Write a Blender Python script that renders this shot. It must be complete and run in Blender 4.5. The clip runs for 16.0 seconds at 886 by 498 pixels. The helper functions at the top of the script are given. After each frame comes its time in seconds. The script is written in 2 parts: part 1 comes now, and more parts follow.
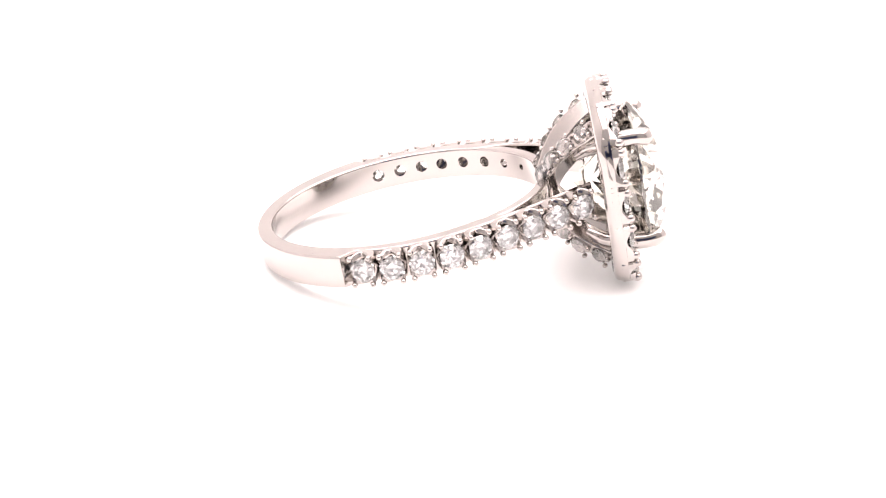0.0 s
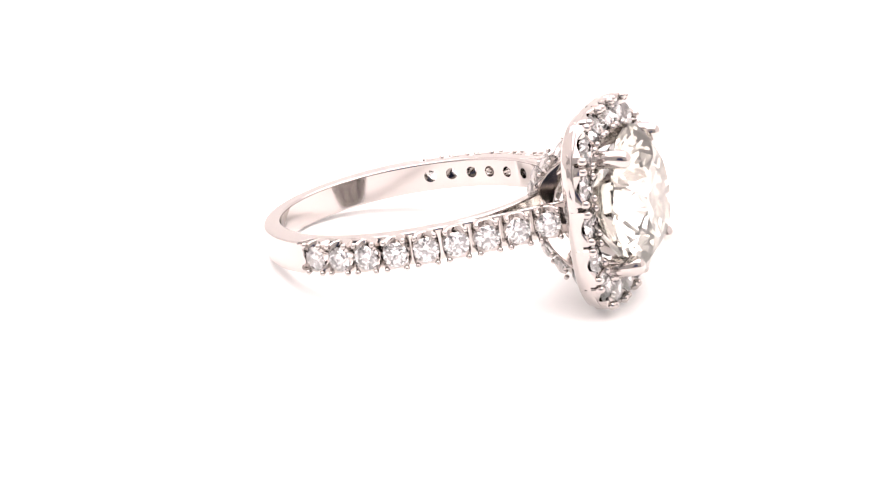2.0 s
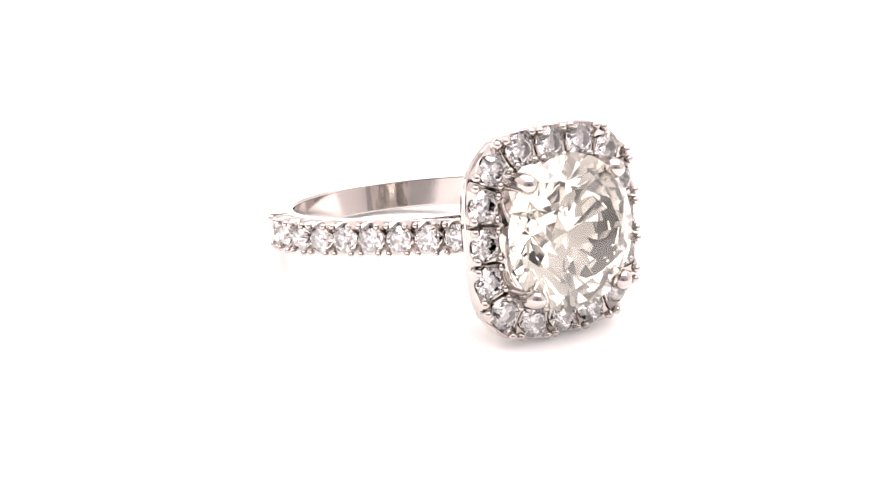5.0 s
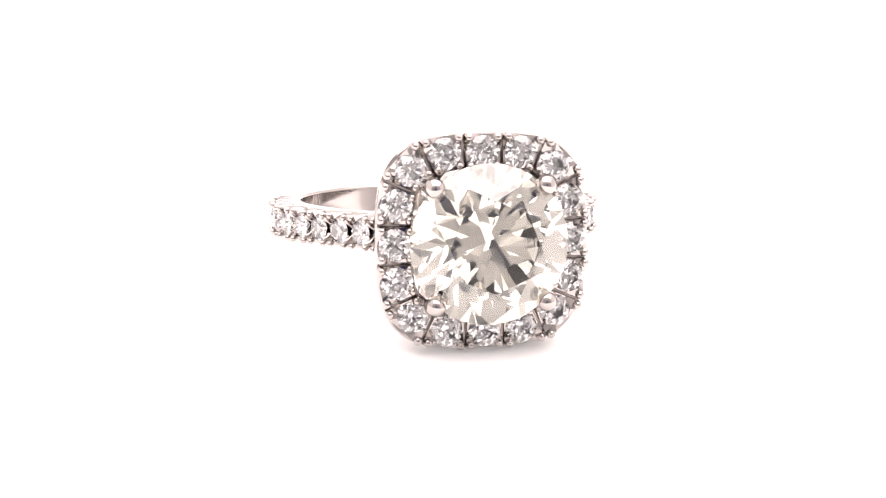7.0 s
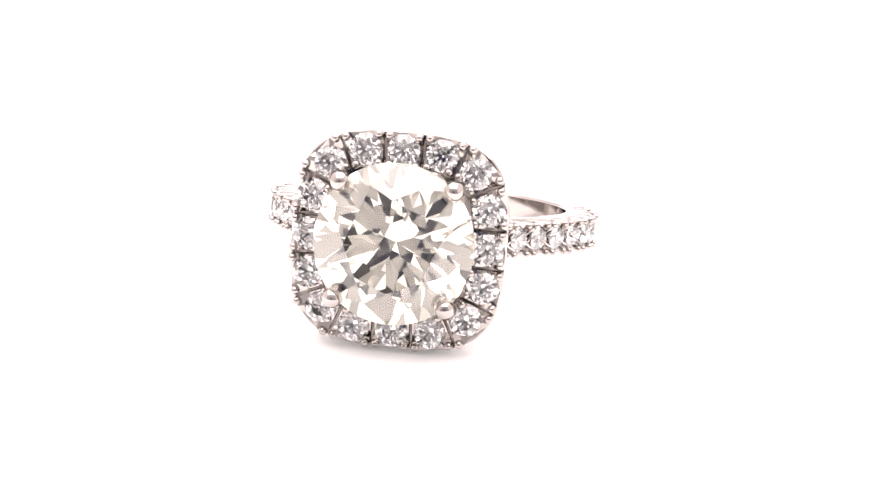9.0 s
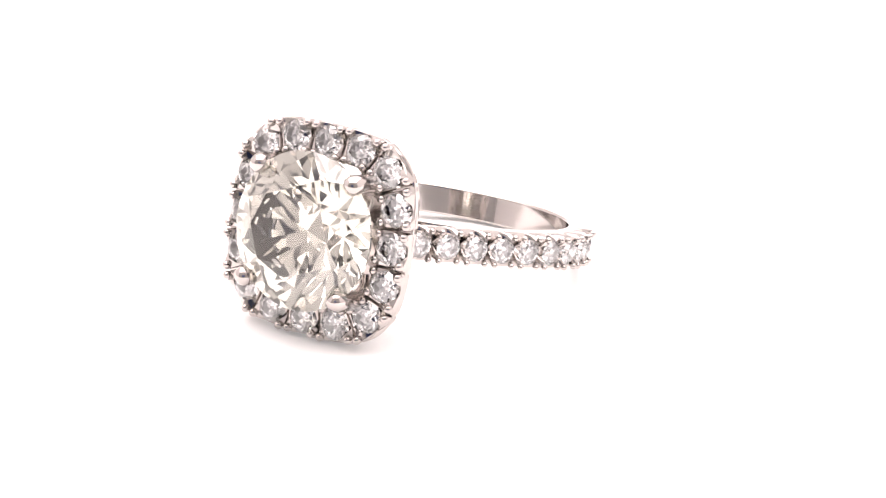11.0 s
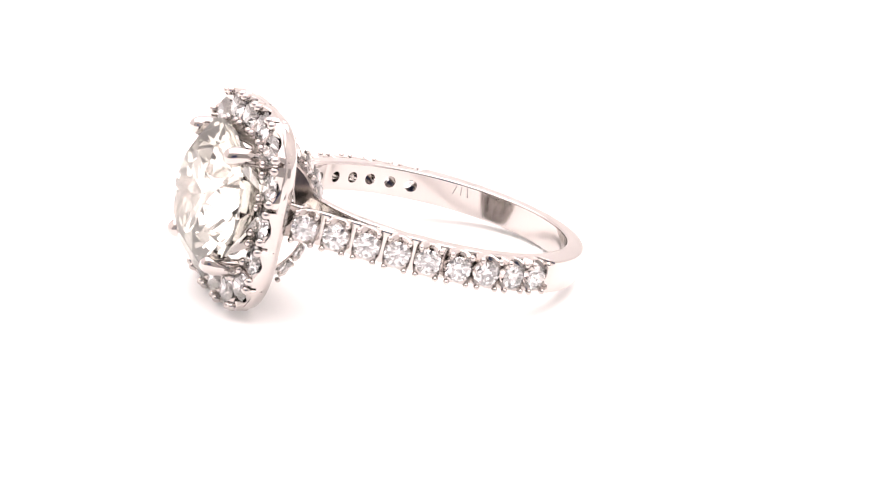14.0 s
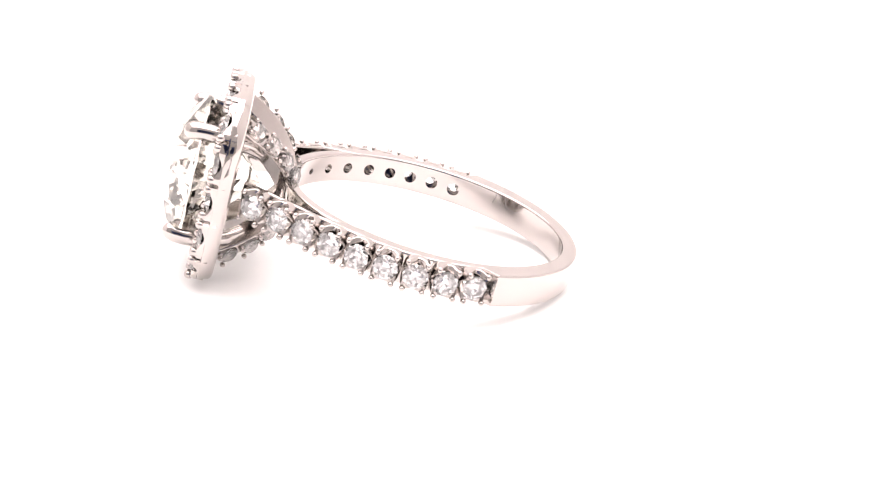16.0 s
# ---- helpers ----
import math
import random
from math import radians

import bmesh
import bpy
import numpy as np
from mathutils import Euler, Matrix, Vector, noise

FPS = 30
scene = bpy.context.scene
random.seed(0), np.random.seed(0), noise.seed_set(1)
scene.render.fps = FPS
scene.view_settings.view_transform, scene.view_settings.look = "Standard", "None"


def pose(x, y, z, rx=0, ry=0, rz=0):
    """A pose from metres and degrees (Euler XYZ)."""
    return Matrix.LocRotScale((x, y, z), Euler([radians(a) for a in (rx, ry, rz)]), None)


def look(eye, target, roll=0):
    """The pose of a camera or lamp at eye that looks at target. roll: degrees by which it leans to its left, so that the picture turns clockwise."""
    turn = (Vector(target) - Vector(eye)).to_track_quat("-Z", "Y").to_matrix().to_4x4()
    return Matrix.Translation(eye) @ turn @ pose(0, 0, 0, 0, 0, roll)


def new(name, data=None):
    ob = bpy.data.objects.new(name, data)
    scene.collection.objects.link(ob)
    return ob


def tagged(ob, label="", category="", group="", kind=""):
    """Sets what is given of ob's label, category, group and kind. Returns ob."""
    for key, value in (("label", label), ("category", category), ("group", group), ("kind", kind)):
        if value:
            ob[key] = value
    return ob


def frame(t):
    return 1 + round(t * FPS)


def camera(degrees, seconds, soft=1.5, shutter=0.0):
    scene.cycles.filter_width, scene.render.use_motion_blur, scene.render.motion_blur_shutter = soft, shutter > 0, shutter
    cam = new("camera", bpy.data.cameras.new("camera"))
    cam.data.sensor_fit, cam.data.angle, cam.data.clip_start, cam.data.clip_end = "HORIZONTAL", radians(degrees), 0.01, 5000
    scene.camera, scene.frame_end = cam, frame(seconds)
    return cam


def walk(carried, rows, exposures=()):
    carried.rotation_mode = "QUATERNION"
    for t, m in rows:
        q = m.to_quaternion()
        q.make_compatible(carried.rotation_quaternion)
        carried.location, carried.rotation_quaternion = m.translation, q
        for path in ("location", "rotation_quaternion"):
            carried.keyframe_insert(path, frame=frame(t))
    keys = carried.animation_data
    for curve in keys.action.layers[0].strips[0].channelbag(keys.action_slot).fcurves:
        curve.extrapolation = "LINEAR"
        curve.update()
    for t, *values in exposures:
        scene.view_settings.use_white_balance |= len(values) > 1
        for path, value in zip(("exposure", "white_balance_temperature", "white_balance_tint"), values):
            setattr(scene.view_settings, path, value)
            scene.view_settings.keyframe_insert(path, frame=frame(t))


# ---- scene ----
# ring millimetres to metres
U = 0.00105
# ---- camera: a fixed lens over the turning ring ----
cam = camera(28.0, 16.0, soft=1.25)
EYE = Vector((1.66, -99.06, 38.60)) * U
AIM = EYE + Vector((0, math.cos(radians(20.80)), -math.sin(radians(20.80))))
VIEW = look(EYE, AIM, 2.70)
walk(cam, [(0.0, VIEW), (16.0, VIEW)], exposures=[(0.0, 0.57), (16.0, 0.57)])

# angle of the turntable, seconds and degrees
TURN = [(0, 84.76), (0.5, 79.39), (1, 74.01), (1.5, 68.60), (2, 63.18), (2.5, 57.73), (3, 52.27), (3.5, 46.80),
        (4, 41.31), (4.2, 39.12), (5.25, 27.54), (6.3, 15.92), (6.5, 13.70), (7, 8.14), (7.5, 2.58), (8, -2.98),
        (8.5, -8.55), (9, -14.13), (9.2, -16.36), (10.25, -28.08), (11.3, -39.81), (11.5, -42.04), (12, -47.62), (12.5, -53.20),
        (13, -58.78), (13.5, -64.35), (14, -69.92), (14.5, -75.48), (15, -81.03), (15.5, -86.57), (16, -92.11)]

# how the ring lies on the table at turn angle zero: head to the front, leaning back
LIE = Matrix.Translation(Vector((2.23, -11.66, 5.86)) * U) @ pose(0, 0, 0, 0, 0, 5.95) @ pose(0, 0, 0, -12.59)
HEAD = LIE @ Matrix.Translation(Vector((-0.065, -0.05, -0.085)) * U)

# ---- world ----
world = bpy.data.worlds.new("world")
scene.world = world
world.use_nodes = True
world.node_tree.nodes["Background"].inputs[0].default_value = (0.03, 0.034, 0.06, 1)
world.node_tree.nodes["Background"].inputs[1].default_value = 1.0


# ---- materials ----
def shader(name, color, rough=0.5, metal=0.0, ior=1.45, bump=0.0, scale=400.0, vary=0.0, glow=0.0, clear=0.0):
    m = bpy.data.materials.new(name)
    m.use_nodes = True
    nt = m.node_tree
    b = nt.nodes["Principled BSDF"]
    b.inputs["Base Color"].default_value = (*color, 1)
    b.inputs["Roughness"].default_value = rough
    b.inputs["Metallic"].default_value = metal
    b.inputs["IOR"].default_value = ior
    if clear:
        b.inputs["Transmission Weight"].default_value = clear
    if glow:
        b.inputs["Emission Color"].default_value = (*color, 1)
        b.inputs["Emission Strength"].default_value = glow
    co = nt.nodes.new("ShaderNodeTexCoord")
    if vary:
        n1 = nt.nodes.new("ShaderNodeTexNoise")
        n1.inputs["Scale"].default_value = scale * 0.3
        n1.inputs["Detail"].default_value = 4
        nt.links.new(co.outputs["Object"], n1.inputs["Vector"])
        r1 = nt.nodes.new("ShaderNodeMapRange")
        r1.inputs["To Min"].default_value = max(0.01, rough - vary)
        r1.inputs["To Max"].default_value = rough + vary
        nt.links.new(n1.outputs[0], r1.inputs["Value"])
        nt.links.new(r1.outputs[0], b.inputs["Roughness"])
    if bump:
        n2 = nt.nodes.new("ShaderNodeTexNoise")
        n2.inputs["Scale"].default_value = scale
        n2.inputs["Detail"].default_value = 5
        nt.links.new(co.outputs["Object"], n2.inputs["Vector"])
        bp = nt.nodes.new("ShaderNodeBump")
        bp.inputs["Strength"].default_value = bump
        bp.inputs["Distance"].default_value = 0.00004
        nt.links.new(n2.outputs[0], bp.inputs["Height"])
        nt.links.new(bp.outputs[0], b.inputs["Normal"])
    return m


WHITE_GOLD = shader("white_gold", (0.555, 0.517, 0.497), 0.08, 1.0, bump=0.05, scale=900, vary=0.03)
# the base's glow is added to thin out the ring's contact shadows
BASE = shader("added_glow_acrylic", (0.9, 0.89, 0.885), 0.6, bump=0.04, scale=300, vary=0.08, glow=0.13)
FABRIC = shader("white_fabric", (0.74, 0.724, 0.717), 0.9, bump=0.1, scale=200, vary=0.05)
# grey chosen to darken what the stones and gold mirror from the camera's side
FRONT = shader("grey_for_reflections", (0.33, 0.327, 0.327), 0.9, bump=0.1, scale=200, vary=0.05)
LED = shader("lamp_panel", (1.0, 0.921, 0.913), 0.9, glow=2.1)
STAMP = shader("stamped_gold", (0.36, 0.34, 0.33), 0.35, 1.0, bump=0.3, scale=1500, vary=0.1)
REFLECTED_BLUE = shader("blue_for_reflections", (0.09, 0.12, 0.26), 0.9, bump=0.2, scale=60, vary=0.05)


def gem(name, color, ior):
    """Clear cut stone."""
    m = bpy.data.materials.new(name)
    m.use_nodes = True
    nt = m.node_tree
    nt.nodes.remove(nt.nodes["Principled BSDF"])
    g = nt.nodes.new("ShaderNodeBsdfGlass")
    g.inputs["Color"].default_value = (*color, 1)
    g.inputs["Roughness"].default_value = 0.0
    g.inputs["IOR"].default_value = ior
    nt.links.new(g.outputs[0], nt.nodes["Material Output"].inputs["Surface"])
    return m


DIAMOND = gem("clear_diamond", (0.988, 0.981, 0.954), 2.45)
MELEE = gem("small_diamond", (0.985, 0.985, 0.987), 2.42)


# ---- mesh helpers ----
def mesh_of(name, bm, material, smooth=None):
    bmesh.ops.recalc_face_normals(bm, faces=bm.faces)
    me = bpy.data.meshes.new(name)
    bm.to_mesh(me)
    bm.free()
    me.materials.append(material)
    if smooth is not None:
        me.polygons.foreach_set("use_smooth", [True] * len(me.polygons))
        me.set_sharp_from_angle(angle=radians(smooth))
    return me


def put(name, me, parent, m=None, label=""):
    ob = new(name, me)
    ob.parent = parent
    if m is not None:
        ob.matrix_basis = m
    return tagged(ob, label)


def part(name, bm, material, parent, label="", m=None, smooth=None):
    return put(name, mesh_of(name, bm, material, smooth), parent, m, label)


def strip(bm, rows, closed=False, caps=True):
    """Quads between successive loops of points."""
    vs = [[bm.verts.new(p) for p in r] for r in rows]
    n = len(vs[0])
    pairs = list(zip(vs, vs[1:])) + ([(vs[-1], vs[0])] if closed else [])
    for a, b in pairs:
        for i in range(n):
            bm.faces.new((a[i], a[(i + 1) % n], b[(i + 1) % n], b[i]))
    if caps and not closed:
        bm.faces.new(vs[0])
        bm.faces.new(vs[-1])


def section(w, h0, h1, r, bulge=0.0):
    """A bar's cross-section with rounded edges: w half width, from h0 to h1; pairs (side, height)."""
    out = []
    for cx, cy, a0 in ((w - r, h1 - r, 0), (-w + r, h1 - r, 90), (-w + r, h0 + r, 180), (w - r, h0 + r, 270)):
        e = 0.12 * r
        for k in range(4):
            a = radians(a0 + 30 * k)
            x, y = cx + r * math.cos(a), cy + r * math.sin(a)
            back = (-e * math.sin(a), e * math.cos(a))
            if k == 0:
                out.append((x - back[0], y - back[1]))
            out.append((x, y))
            if k == 3:
                out.append((x + back[0], y + back[1]))
        if a0 == 180 and bulge:
            reach = w - r
            for k in range(-4, 5):
                q = k / 5
                out.append((q * reach, h0 - bulge * (1 - q * q)))
    return out


def tube(bm, path, radii, sides=12):
    """A round bar along points, with a rounded end."""
    pts = [Vector(p) for p in path]
    rows = []
    for i, p in enumerate(pts):
        d = (pts[min(i + 1, len(pts) - 1)] - pts[max(i - 1, 0)]).normalized()
        s = d.cross(Vector((0.31, 0.2, 0.93))).normalized()
        u = d.cross(s)
        rows.append([(p + radii[i] * (math.cos(a) * s + math.sin(a) * u)) * U
                     for a in (2 * math.pi * k / sides for k in range(sides))])
    strip(bm, rows)


def ball(bm, c, r, sq=1.0):
    bmesh.ops.create_uvsphere(bm, u_segments=12, v_segments=8, radius=r * U,
                              matrix=Matrix.Translation(Vector(c) * U) @ Matrix.Diagonal((1, 1, sq, 1)))


def facing(p, out, along):
    """A pose at p (ring millimetres) with z along out and x along along."""
    z = Vector(out).normalized()
    x = (Vector(along) - z * Vector(along).dot(z)).normalized()
    y = z.cross(x)
    m = Matrix((x, y, z)).transposed().to_4x4()
    m.translation = Vector(p) * U
    return m


def brilliant(r, table=0.56, crown=0.155, girdle=0.03, pavilion=0.43):
    """A round brilliant of radius r mm, girdle at z 0, table up. Crown and pavilion as shares of its width."""
    hc, hp, g = 2 * r * crown, 2 * r * pavilion, 2 * r * girdle
    bm = bmesh.new()

    def at(rad, deg, h):
        return bm.verts.new(Vector((rad * math.cos(radians(deg)), rad * math.sin(radians(deg)), h)) * U)

    c = math.cos(radians(22.5))
    hm = 0.66 * hc
    rm = r * (1 - (1 - table) * hm / hc) / c
    rl = 0.23 * r / c
    T = [at(table * r, 45 * k, hc) for k in range(8)]
    M = [at(rm, 45 * k + 22.5, hm) for k in range(8)]
    P = [at(rl, 45 * k + 22.5, -g - 0.77 * hp) for k in range(8)]
    C = bm.verts.new(Vector((0, 0, -g - hp)) * U)
    n_arc = 4

    def girdle_line(base, tip, tip_h):
        """The scalloped edge where the half facets meet the round girdle: tip is a half facet's inner corner."""
        ring_of = []
        for k in range(16 * n_arc):
            half, q = divmod(k, n_arc)
            mid = radians(22.5 * half + 11.25)
            far = r * math.cos(radians(11.25))
            inner = tip * math.cos(radians(11.25))
            reach = r * math.cos(radians(22.5 * half + 22.5 * q / n_arc) - mid)
            drop = (base - tip_h) * (reach - far) / (far - inner)
            ring_of.append(at(r, 22.5 * half + 22.5 * q / n_arc, base + drop))
        return ring_of

    G = girdle_line(0.0, rm, hm)
    B = girdle_line(-g, rl, -g - 0.77 * hp)

    def arc(line, a, b):
        return [line[i % len(line)] for i in range(a * n_arc, b * n_arc + 1)]

    bm.faces.new(T)
    for k in range(8):
        n, q = (k + 1) % 8, (k - 1) % 8
        bm.faces.new((T[k], M[k], T[n]))
        bm.faces.new((T[k], M[q], G[2 * k * n_arc], M[k]))
        bm.faces.new([M[k]] + arc(G, 2 * k, 2 * k + 1))
        bm.faces.new([M[k]] + arc(G, 2 * k + 1, 2 * k + 2))
        bm.faces.new([P[k]] + arc(B, 2 * k, 2 * k + 1))
        bm.faces.new([P[k]] + arc(B, 2 * k + 1, 2 * k + 2))
        bm.faces.new((B[2 * k * n_arc], P[k], C, P[q]))
    for k in range(16 * n_arc):
        n = (k + 1) % (16 * n_arc)
        bm.faces.new((G[k], G[n], B[n], B[k]))
    return bm


def collet(along, across, r, high, notch):
    """A small four-cornered seat round a stone: x along the row, top at z 0, cut down between the corners."""
    bm = bmesh.new()
    rows = []
    n = 32
    for k in range(n):
        a = 2 * math.pi * k / n
        ca, sa = math.cos(a), math.sin(a)
        p = 3.4
        ro = (abs(ca / along) ** p + abs(sa / across) ** p) ** (-1 / p)
        dip = notch * abs(math.cos(2 * a)) ** 1.5
        rin = r * 1.0
        prof = ((rin * 0.55, -high), (ro, -high), (ro, -dip - 0.06), (ro - 0.05, -dip), (rin, -dip), (rin * 0.97, -dip - 0.08))
        rows.append([Vector((q * ca, q * sa, h)) * U for q, h in prof])
    strip(bm, rows, closed=True)
    return bm


def bead_mesh(r):
    bm = bmesh.new()
    ball(bm, (0, 0, 0), r, 1.15)
    return mesh_of("bead", bm, WHITE_GOLD, 60)


# ---- the place: a white light box ----
def slab(name, lo, hi, material, label, category, kind="structure"):
    bm = bmesh.new()
    bmesh.ops.create_cube(bm, size=1)
    lo, hi = Vector(lo), Vector(hi)
    for q in bm.verts:
        q.co = Vector((lo[i] if q.co[i] < 0 else hi[i] for i in range(3)))
    return tagged(part(name, bm, material, None), label, category, kind=kind)


slab("floor", (-0.40, -0.30, -0.01), (0.40, 0.50, 0.0), BASE, "plain matt white acrylic base with an added shadow-lifting glow", "floor")
slab("wall_north", (-0.40, 0.50, -0.01), (0.40, 0.51, 0.5), FABRIC, "plain white fabric side of a light box", "wall")
slab("wall_west", (-0.41, -0.30, -0.01), (-0.40, 0.51, 0.5), FABRIC, "plain white fabric side of a light box", "wall")
slab("wall_east", (0.40, -0.30, -0.01), (0.41, 0.51, 0.5), FABRIC, "plain white fabric side of a light box", "wall")
slab("ceiling", (-0.41, -0.30, 0.5), (0.41, 0.51, 0.51), FABRIC, "white fabric top of a light box", "ceiling")
slab("lamp_panel", (-0.34, -0.26, 0.485), (0.34, 0.46, 0.5), LED, "flat bright white lamp panel under the top of the light box", "lamp", "")


def front_wall():
    """Unseen side towards the camera; grey and square opening added for dark reflections."""
    bm = bmesh.new()
    x0, x1, z0, z1 = -0.085, 0.085, 0.045, 0.215
    for lo, hi in (((-0.41, 0.5), (x0, 0)), ((x1, 0.5), (0.41, 0)), ((x0, 0.5), (x1, z1)), ((x0, z0), (x1, 0))):
        g = bmesh.ops.create_cube(bm, size=1)["verts"]
        for q in g:
            q.co = Vector(((lo[0] if q.co.x < 0 else hi[0]), (-0.31 if q.co.y < 0 else -0.30),
                           (hi[1] if q.co.z < 0 else lo[1])))
    tagged(part("wall_south", bm, FRONT, None), "unseen grey wall with an opening, added for dark reflections", "wall", kind="structure")


front_wall()
# unseen sheet, added so that the stones' dark facets mirror blue
slab("backdrop", (-0.9, -1.0, -0.4), (0.9, -0.98, 1.2), REFLECTED_BLUE, "unseen blue sheet added to tint the stones' dark reflections", "backdrop")

# ---- the ring ----
ring = tagged(new("engagement_ring"), "white gold halo engagement ring with clear round diamonds lying on white", "ring")
ring.empty_display_size = 0.005

CY = 12.7  # finger hole's centre
RI, RY = 7.72, 8.1  # its half width and half length
OY, RO = 12.15, 9.52  # outer circle of the stones' faces
WIDE = 0.94        # half the shank's width


def lean(y):
    """The shank leans a little against the head."""
    return 0.094 - 0.017 * max(0.0, y - 2.0)


def outer_curve(step=0.25):
    """The stones' faces from the head down one shoulder and round to the back: (x, y) by arc length."""
    pts = []
    a_end = math.atan2(-0.95, 9.55)
    for k in range(41):
        f = k / 40
        ax, ay = 4.55, 1.3
        bx, by = RO * math.cos(a_end), OY + RO * math.sin(a_end)
        tx, ty = -math.sin(a_end), math.cos(a_end)
        p0, p1 = Vector((ax, ay)), Vector((ax + 2.05, ay + 3.5))
        p2, p3 = Vector((bx - tx * 3.2, by - ty * 3.2)), Vector((bx, by))
        pts.append((1 - f) ** 3 * p0 + 3 * f * (1 - f) ** 2 * p1 + 3 * f * f * (1 - f) * p2 + f ** 3 * p3)
    for k in range(1, 61):
        a = a_end + (math.pi / 2 - a_end) * k / 60
        pts.append(Vector((RO * math.cos(a), OY + RO * math.sin(a))))
    out, want, run = [], 0.0, 0.0
    for p, q in zip(pts, pts[1:]):
        d = (q - p).length
        while want <= run + d + 1e-9:
            out.append(p.lerp(q, (want - run) / d))
            want += step
        run += d
    return out


CURVE = outer_curve()
STEP = 0.25
FIRST, PITCH, STONES = 1.2, 1.735, 9
LAST = FIRST + PITCH * (STONES - 1) + 0.82


def on_curve(s):
    i = min(max(s / STEP, 0), len(CURVE) - 1.001)
    p = CURVE[int(i)].lerp(CURVE[int(i) + 1], i - int(i))
    d = (CURVE[min(int(i) + 2, len(CURVE) - 1)] - CURVE[max(int(i) - 1, 0)]).normalized()
    return p, d


def shank():
    rows = []
    half = []
    n = len(CURVE)
    for i in range(n):
        s = i * STEP
        p, d = on_curve(s)
        out = Vector((d.y, -d.x))
        sink = 0.9 if s < LAST else 0.9 * max(0.0, 1 - (s - LAST) / 0.2) - 0.02
        if i == n - 1:
            out, p = Vector((0, 1)), Vector((0, OY + RO))
        top = p - out * sink
        to_c = Vector((0, CY)) - p
        w = -to_c.normalized()
        hit = Vector((0, CY)) + w / math.hypot(w.x / RI, w.y / RY)
        f = min(1.0, max(0.0, (p.y - 5.4) / 2.2))
        f = f * f * (3 - 2 * f)
        inner = (p - out * 1.16).lerp(hit, f)
        half.append((top, inner, p.y))
    full = [(Vector((-t.x, t.y)), Vector((-q.x, q.y)), y) for t, q, y in half] + half[-2::-1]
    for t, q, y in full:
        z0 = lean(y)
        ax = (t - q)
        h = ax.length
        ax = ax.normalized()
        rows.append([Vector((*(q + ax * b), z0 + a)) * U for a, b in section(WIDE, 0.0, h, 0.14)])
    bm = bmesh.new()
    strip(bm, rows)
    return bm


def seat_holes():
    """Tapered holes through the shank under each stone."""
    bm = bmesh.new()
    for side in (-1, 1):
        for k in range(STONES):
            p, d = on_curve(FIRST + PITCH * k)
            out = Vector((d.y * side, -d.x, 0))
            m = facing((p.x * side, p.y, lean(p.y)), out, (0, 0, 1))
            bmesh.ops.create_cone(bm, cap_ends=True, segments=20, radius1=0.16 * U, radius2=0.66 * U, depth=3.3 * U,
                                  matrix=m @ pose(0, 0, 0, -7 * side, 0, 9) @ Matrix.Translation((0, 0, -1.52 * U)))
    return bm


def bored(ob, bm):
    """Cuts bm's shape out of ob for good."""
    me = mesh_of("bore", bm, WHITE_GOLD)
    tool = new("bore", me)
    tool.matrix_world = ob.matrix_basis
    cut = ob.modifiers.new("cut", "BOOLEAN")
    cut.operation, cut.object, cut.solver = "DIFFERENCE", tool, "EXACT"
    keep = ob.parent
    ob.parent = None
    bpy.context.view_layer.update()
    got = bpy.data.meshes.new_from_object(ob.evaluated_get(bpy.context.evaluated_depsgraph_get()))
    ob.modifiers.clear()
    ob.data = got
    ob.parent = keep
    bpy.data.objects.remove(tool)
    bpy.data.meshes.remove(me)
    got.set_sharp_from_angle(angle=radians(35))


SHANK = part("shank", shank(), WHITE_GOLD, ring, "polished white gold shank with diamond-set shoulders", LIE, 35)
bored(SHANK, seat_holes())


def bridge():
    """The front of the finger hole, under the head."""
    bm = bmesh.new()
    rows = []
    for k in range(65):
        turn = -64 + 2 * k
        a = radians(-90 + turn)
        d = Vector((math.cos(a), math.sin(a)))
        y = CY + (RY + 0.4) * d.y
        slip = 0.012 + 0.06 * max(0.0, (abs(turn) - 50) / 14)
        rows.append([Vector((d.x * (RI + b), CY + d.y * (RY + b), lean(y) + q)) * U
                     for q, b in section(WIDE - 0.02, slip, 0.7 - 0.25 * max(0.0, (abs(turn) - 44) / 20), 0.14)])
    strip(bm, rows)
    return bm


BRIDGE = part("bridge", bridge(), WHITE_GOLD, ring, "curved bridge under the head", LIE, 35)
bored(BRIDGE, seat_holes())


def hallmark():
    """Three worn strokes stamped into the inside of the shank."""
    bm = bmesh.new()
    for k, tilt, high in ((0, -16, 0.62), (1, 4, 0.56), (2, 14, 0.64)):
        a = radians(141.2 + 3.0 * (1 - k))
        d = Vector((math.cos(a), math.sin(a), 0))
        p = Vector((0, CY, 0)) + d / math.hypot(d.x / RI, d.y / RY)
        m = facing((p.x, p.y, 0.25), -d, (0, 0, 1)) @ pose(0, 0, 0, 0, 0, tilt)
        bmesh.ops.create_cube(bm, size=1.0, matrix=m @ Matrix.Diagonal((high * U, 0.065 * U, 0.04 * U, 1)))
    bmesh.ops.bevel(bm, geom=bm.edges[:], offset=0.012 * U, segments=1, affect="EDGES")
    return bm


part("hallmark", hallmark(), STAMP, ring, "worn dark stamp inside the shank", LIE)

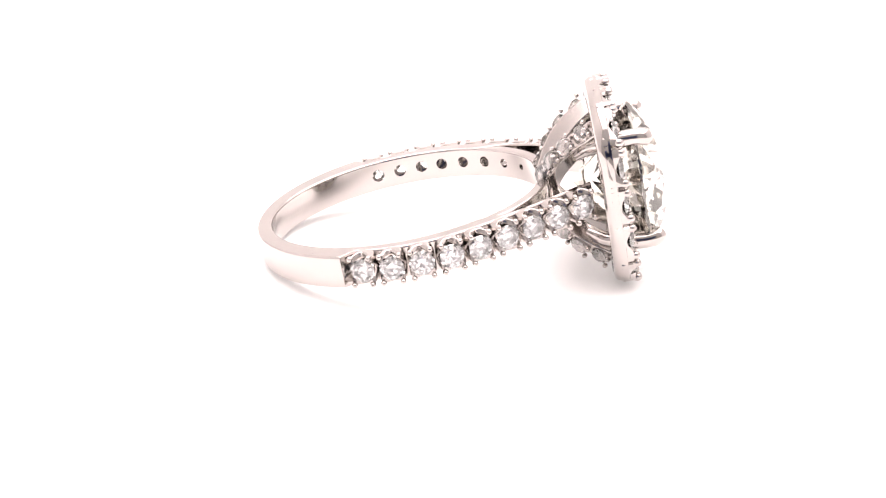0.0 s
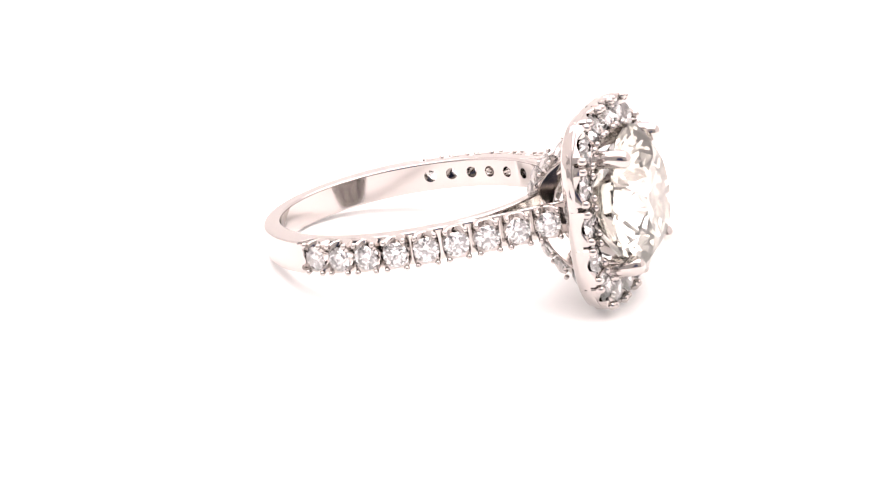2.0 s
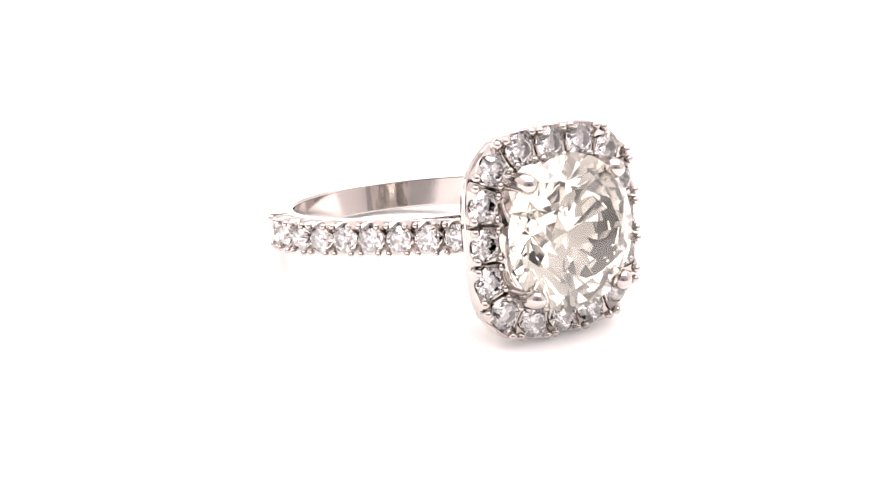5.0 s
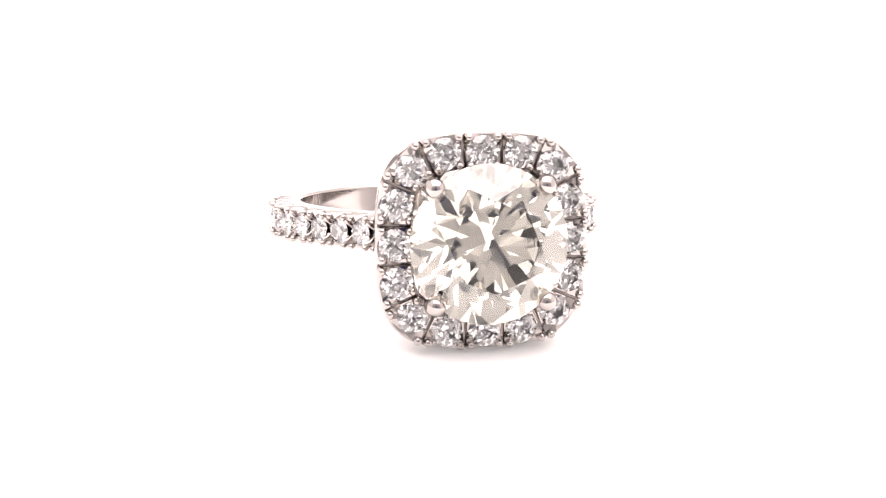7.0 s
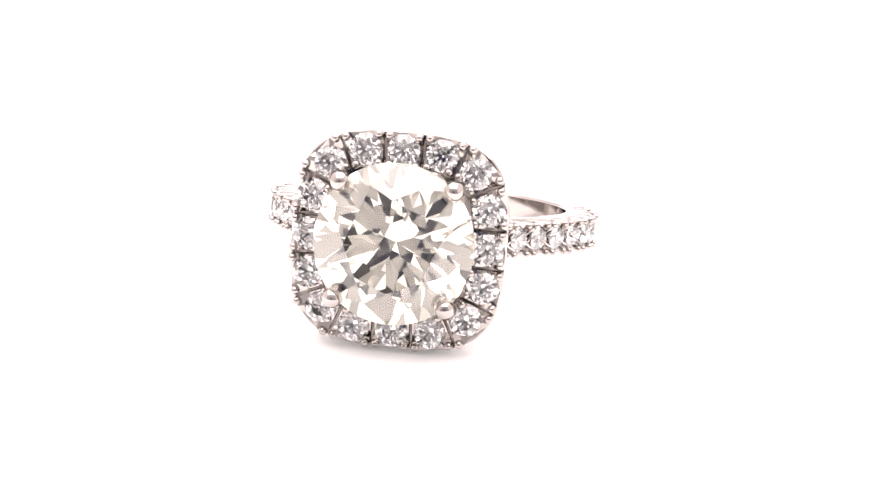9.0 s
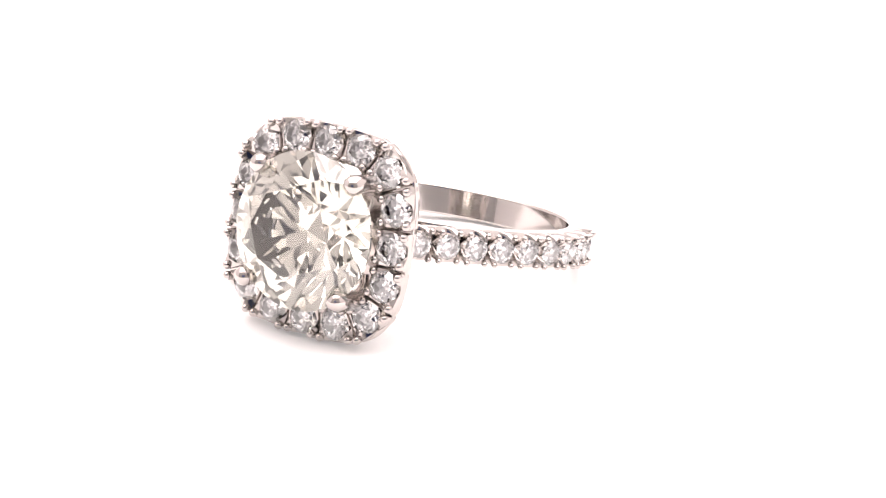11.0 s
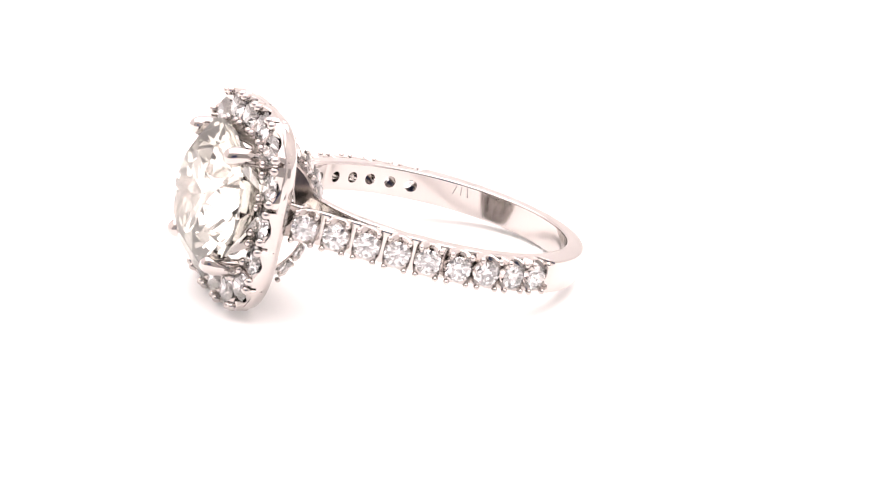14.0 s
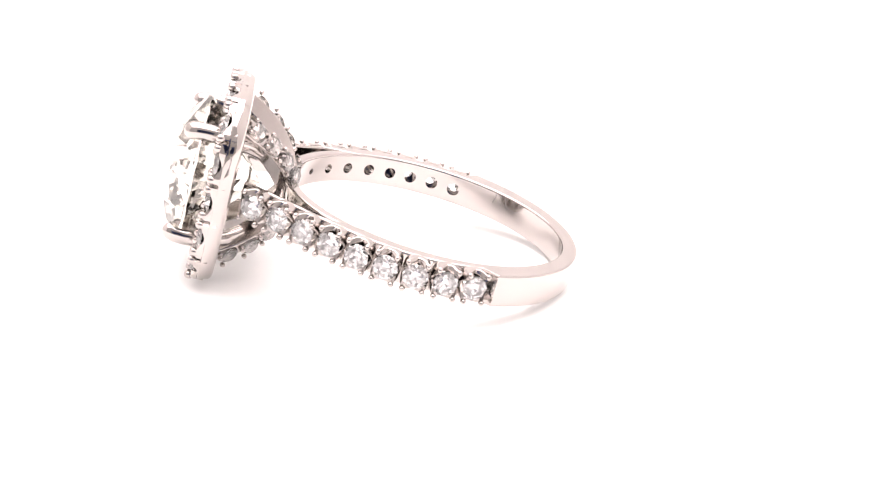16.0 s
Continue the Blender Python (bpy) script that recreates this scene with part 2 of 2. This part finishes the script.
# stones of the shank
R_SIDE = 0.70
SIDE_STONE = mesh_of("side_diamond", brilliant(R_SIDE), MELEE)
SIDE_SEAT = mesh_of("side_seat", collet(0.765, 0.95, 0.69, 0.9, 0.55), WHITE_GOLD, 40)
BEAD = bead_mesh(0.18)
for side in (-1, 1):
    for k in range(STONES):
        p, d = on_curve(FIRST + PITCH * k)
        m = facing((p.x * side, p.y, lean(p.y)), (d.y * side, -d.x, 0), (d.x * side, d.y, 0))
        put("seat", SIDE_SEAT, SHANK, m @ Matrix.Translation((0, 0, -0.05 * U)))
        put("diamond", SIDE_STONE, SHANK, m @ Matrix.Translation((0, 0, -0.13 * U)) @ pose(0, 0, 0, 0, 0, 11 * k),
            "small clear round diamond")
        for a, b in ((1, 1), (1, -1), (-1, 1), (-1, -1)):
            put("bead", BEAD, SHANK, m @ Matrix.Translation(Vector((0.55 * a, 0.78 * b, 0.0)) * U))


# ---- the halo ----
ROUND = 3.3  # how square the cushion is


def cushion(a, deg, p=ROUND):
    c, s = math.cos(radians(deg)), math.sin(radians(deg))
    r = a * (abs(c) ** p + abs(s) ** p) ** (-1 / p)
    return Vector((r * c, 0, r * s))


A_HALO = 4.77
R_HALO = 0.87
HALO_STONE = mesh_of("halo_diamond", brilliant(R_HALO), MELEE)
HALO_BEAD = bead_mesh(0.25)


def halo_places(count=16):
    """Even steps of arc length round the cushion, one stone at the middle of each side."""
    fine = [cushion(A_HALO, 360 * k / 1440) for k in range(1441)]
    run = [0.0]
    for a, b in zip(fine, fine[1:]):
        run.append(run[-1] + (b - a).length)
    out = []
    i = 0
    for k in range(count):
        while run[i] < run[-1] * k / count:
            i += 1
        out.append((fine[i], (fine[(i + 1) % 1440] - fine[(i - 1) % 1440]).normalized()))
    return out


def halo_body():
    bm = bmesh.new()
    rows = []
    prof = ((3.80, 0.6), (3.80, 1.1), (3.9, 1.2), (5.27, 1.28), (5.47, 1.24), (5.60, 1.12), (5.76, 0.56), (5.75, 0.46), (5.68, 0.4), (3.9, 0.4))
    for k in range(128):
        rows.append([(cushion(a, 360 * k / 128) + Vector((0, y, 0))) * U for a, y in prof])
    strip(bm, rows, closed=True)
    return bm


def halo_holes():
    """Tapered holes through the halo under each stone."""
    bm = bmesh.new()
    for p, d in halo_places():
        bmesh.ops.create_cone(bm, cap_ends=True, segments=16, radius1=0.3 * U, radius2=0.9 * U, depth=1.9 * U,
                              matrix=facing(p, (0, -1, 0), d) @ Matrix.Translation((0, 0, -0.95 * U)))
    return bm


HALO = part("halo", halo_body(), WHITE_GOLD, ring, "cushion-shaped halo frame set with diamonds", HEAD, 35)
bored(HALO, halo_holes())


def halo_seat(p, d, before, after):
    """A seat that fills its share of the halo, with narrow slots to its neighbours."""
    z = Vector((0, -1, 0))
    y = z.cross(d)
    walls = []
    for other in (before, after):
        n = (other - p)
        walls.append((Vector((n.dot(d), n.dot(y))).normalized(), n.length / 2 - 0.045))
    bm = bmesh.new()
    rows = []
    count = 40
    for k in range(count):
        a = 2 * math.pi * k / count
        v = Vector((math.cos(a), math.sin(a)))
        ro = 0.97 / max(abs(v.y), 0.3)
        for n, dist in walls:
            c = v.dot(n)
            if c > 0.05:
                ro = min(ro, dist / c)
        spot = p + (d * v.x + y * v.y) * ro
        while abs(spot.x) ** ROUND + abs(spot.z) ** ROUND > 5.75 ** ROUND:
            ro -= 0.01
            spot = p + (d * v.x + y * v.y) * ro
        ro = max(ro, 0.885)
        dip = (0.34 if v.y < 0 else 0.16) * abs(math.cos(2 * a)) ** 1.5
        prof = ((0.4, -0.8), (ro, -0.8), (ro, -dip - 0.08), (ro - 0.05, -dip), (0.865, -dip), (0.84, -dip - 0.08))
        rows.append([Vector((q * v.x, q * v.y, h)) * U for q, h in prof])
    strip(bm, rows, closed=True)
    return mesh_of("halo_seat", bm, WHITE_GOLD, 40)


PLACES = halo_places()
for k, (p, d) in enumerate(PLACES):
    m = facing(p, (0, -1, 0), d)
    put("seat", halo_seat(p, d, PLACES[k - 1][0], PLACES[(k + 1) % 16][0]), HALO, m @ Matrix.Translation((0, 0, -0.02 * U)))
    put("diamond", HALO_STONE, HALO, m @ Matrix.Translation((0, 0, -0.16 * U)) @ pose(0, 0, 0, 0, 0, 17 * k),
        "small clear round diamond")
    y = Vector((0, -1, 0)).cross(d)
    for other, sign in ((PLACES[k - 1][0], -1), (PLACES[(k + 1) % 16][0], 1)):
        n = other - p
        nx, ny, far = n.dot(d) / n.length, n.dot(y) / n.length, n.length / 2
        for b in (0.76, -0.74):
            x = (far - ny * b) / nx - sign * 0.29
            put("bead", HALO_BEAD, HALO, m @ Matrix.Translation(Vector((x, b, 0.02)) * U))

# ---- centre stone and its claws ----
R_MAIN = 4.25
part("centre_diamond", brilliant(R_MAIN, 0.57, 0.145, 0.03, 0.438), DIAMOND, ring, "large round brilliant diamond of faint warm tint",
     HEAD @ facing((0, -1.2, 0), (0, -1, 0), (1, 0, 0)))


def claw(sx, sz):
    bm = bmesh.new()
    path = [(2.2, 2.3, 2.3), (2.75, 1.5, 2.75), (3.02, 0.4, 3.02), (3.06, -0.8, 3.06), (3.03, -1.3, 3.03),
            (2.95, -1.58, 2.95), (2.88, -1.78, 2.88), (2.82, -1.92, 2.82), (2.79, -1.98, 2.79)]
    rad = [0.36, 0.46, 0.49, 0.51, 0.53, 0.54, 0.48, 0.33, 0.14]
    tube(bm, [(x * sx, y, z * sz * 1.03) for x, y, z in path], rad, 14)
    return bm


for sx in (-1, 1):
    for sz in (-1, 1):
        part("claw", claw(sx, sz), WHITE_GOLD, ring, "rounded claw over the centre stone", HEAD, 50)

# ---- diamond-set arms of the gallery ----
ARM_STONE = mesh_of("arm_diamond", brilliant(0.55), MELEE)
ARM_BEAD = bead_mesh(0.15)


def arm(sx, sz):
    a, b = Vector((1.0 * sx, 4.85, 0.85 * sz)), Vector((3.0 * sx, 1.45, 4.1 * sz))
    d = (b - a).normalized()
    out = Vector((0.7 * sx, 0.45, 0.55 * sz))
    out = (out - d * out.dot(d)).normalized()
    side = d.cross(out)
    bm = bmesh.new()
    rows = []
    for k in range(13):
        f = k / 12
        c = a.lerp(b, f) + out * 0.6 * math.sin(math.pi * f)
        rows.append([(c + side * q + out * h) * U for q, h in section(0.52, -1.5, -0.25, 0.12)])
    strip(bm, rows)
    ob = part("gallery_arm", bm, WHITE_GOLD, ring, "diamond-set arm under the halo", HEAD, 35)
    for k in range(4):
        f = (k + 0.5) / 4
        c = a.lerp(b, f) + out * (0.6 * math.sin(math.pi * f) - 0.05)
        m = facing(c, out, d)
        put("diamond", ARM_STONE, ob, m @ pose(0, 0, 0, 0, 0, 13 * k), "small clear round diamond")
        for e in (-1, 1):
            put("bead", ARM_BEAD, ob, m @ Matrix.Translation(Vector((0.6, 0.42 * e, 0.02)) * U))


for sx in (-1, 1):
    for sz in (-1, 1):
        arm(sx, sz)


# ---- what moves ----
def motions():
    walk(ring, [(t, pose(0, 0, 0, 0, 0, a)) for t, a in TURN])


motions()
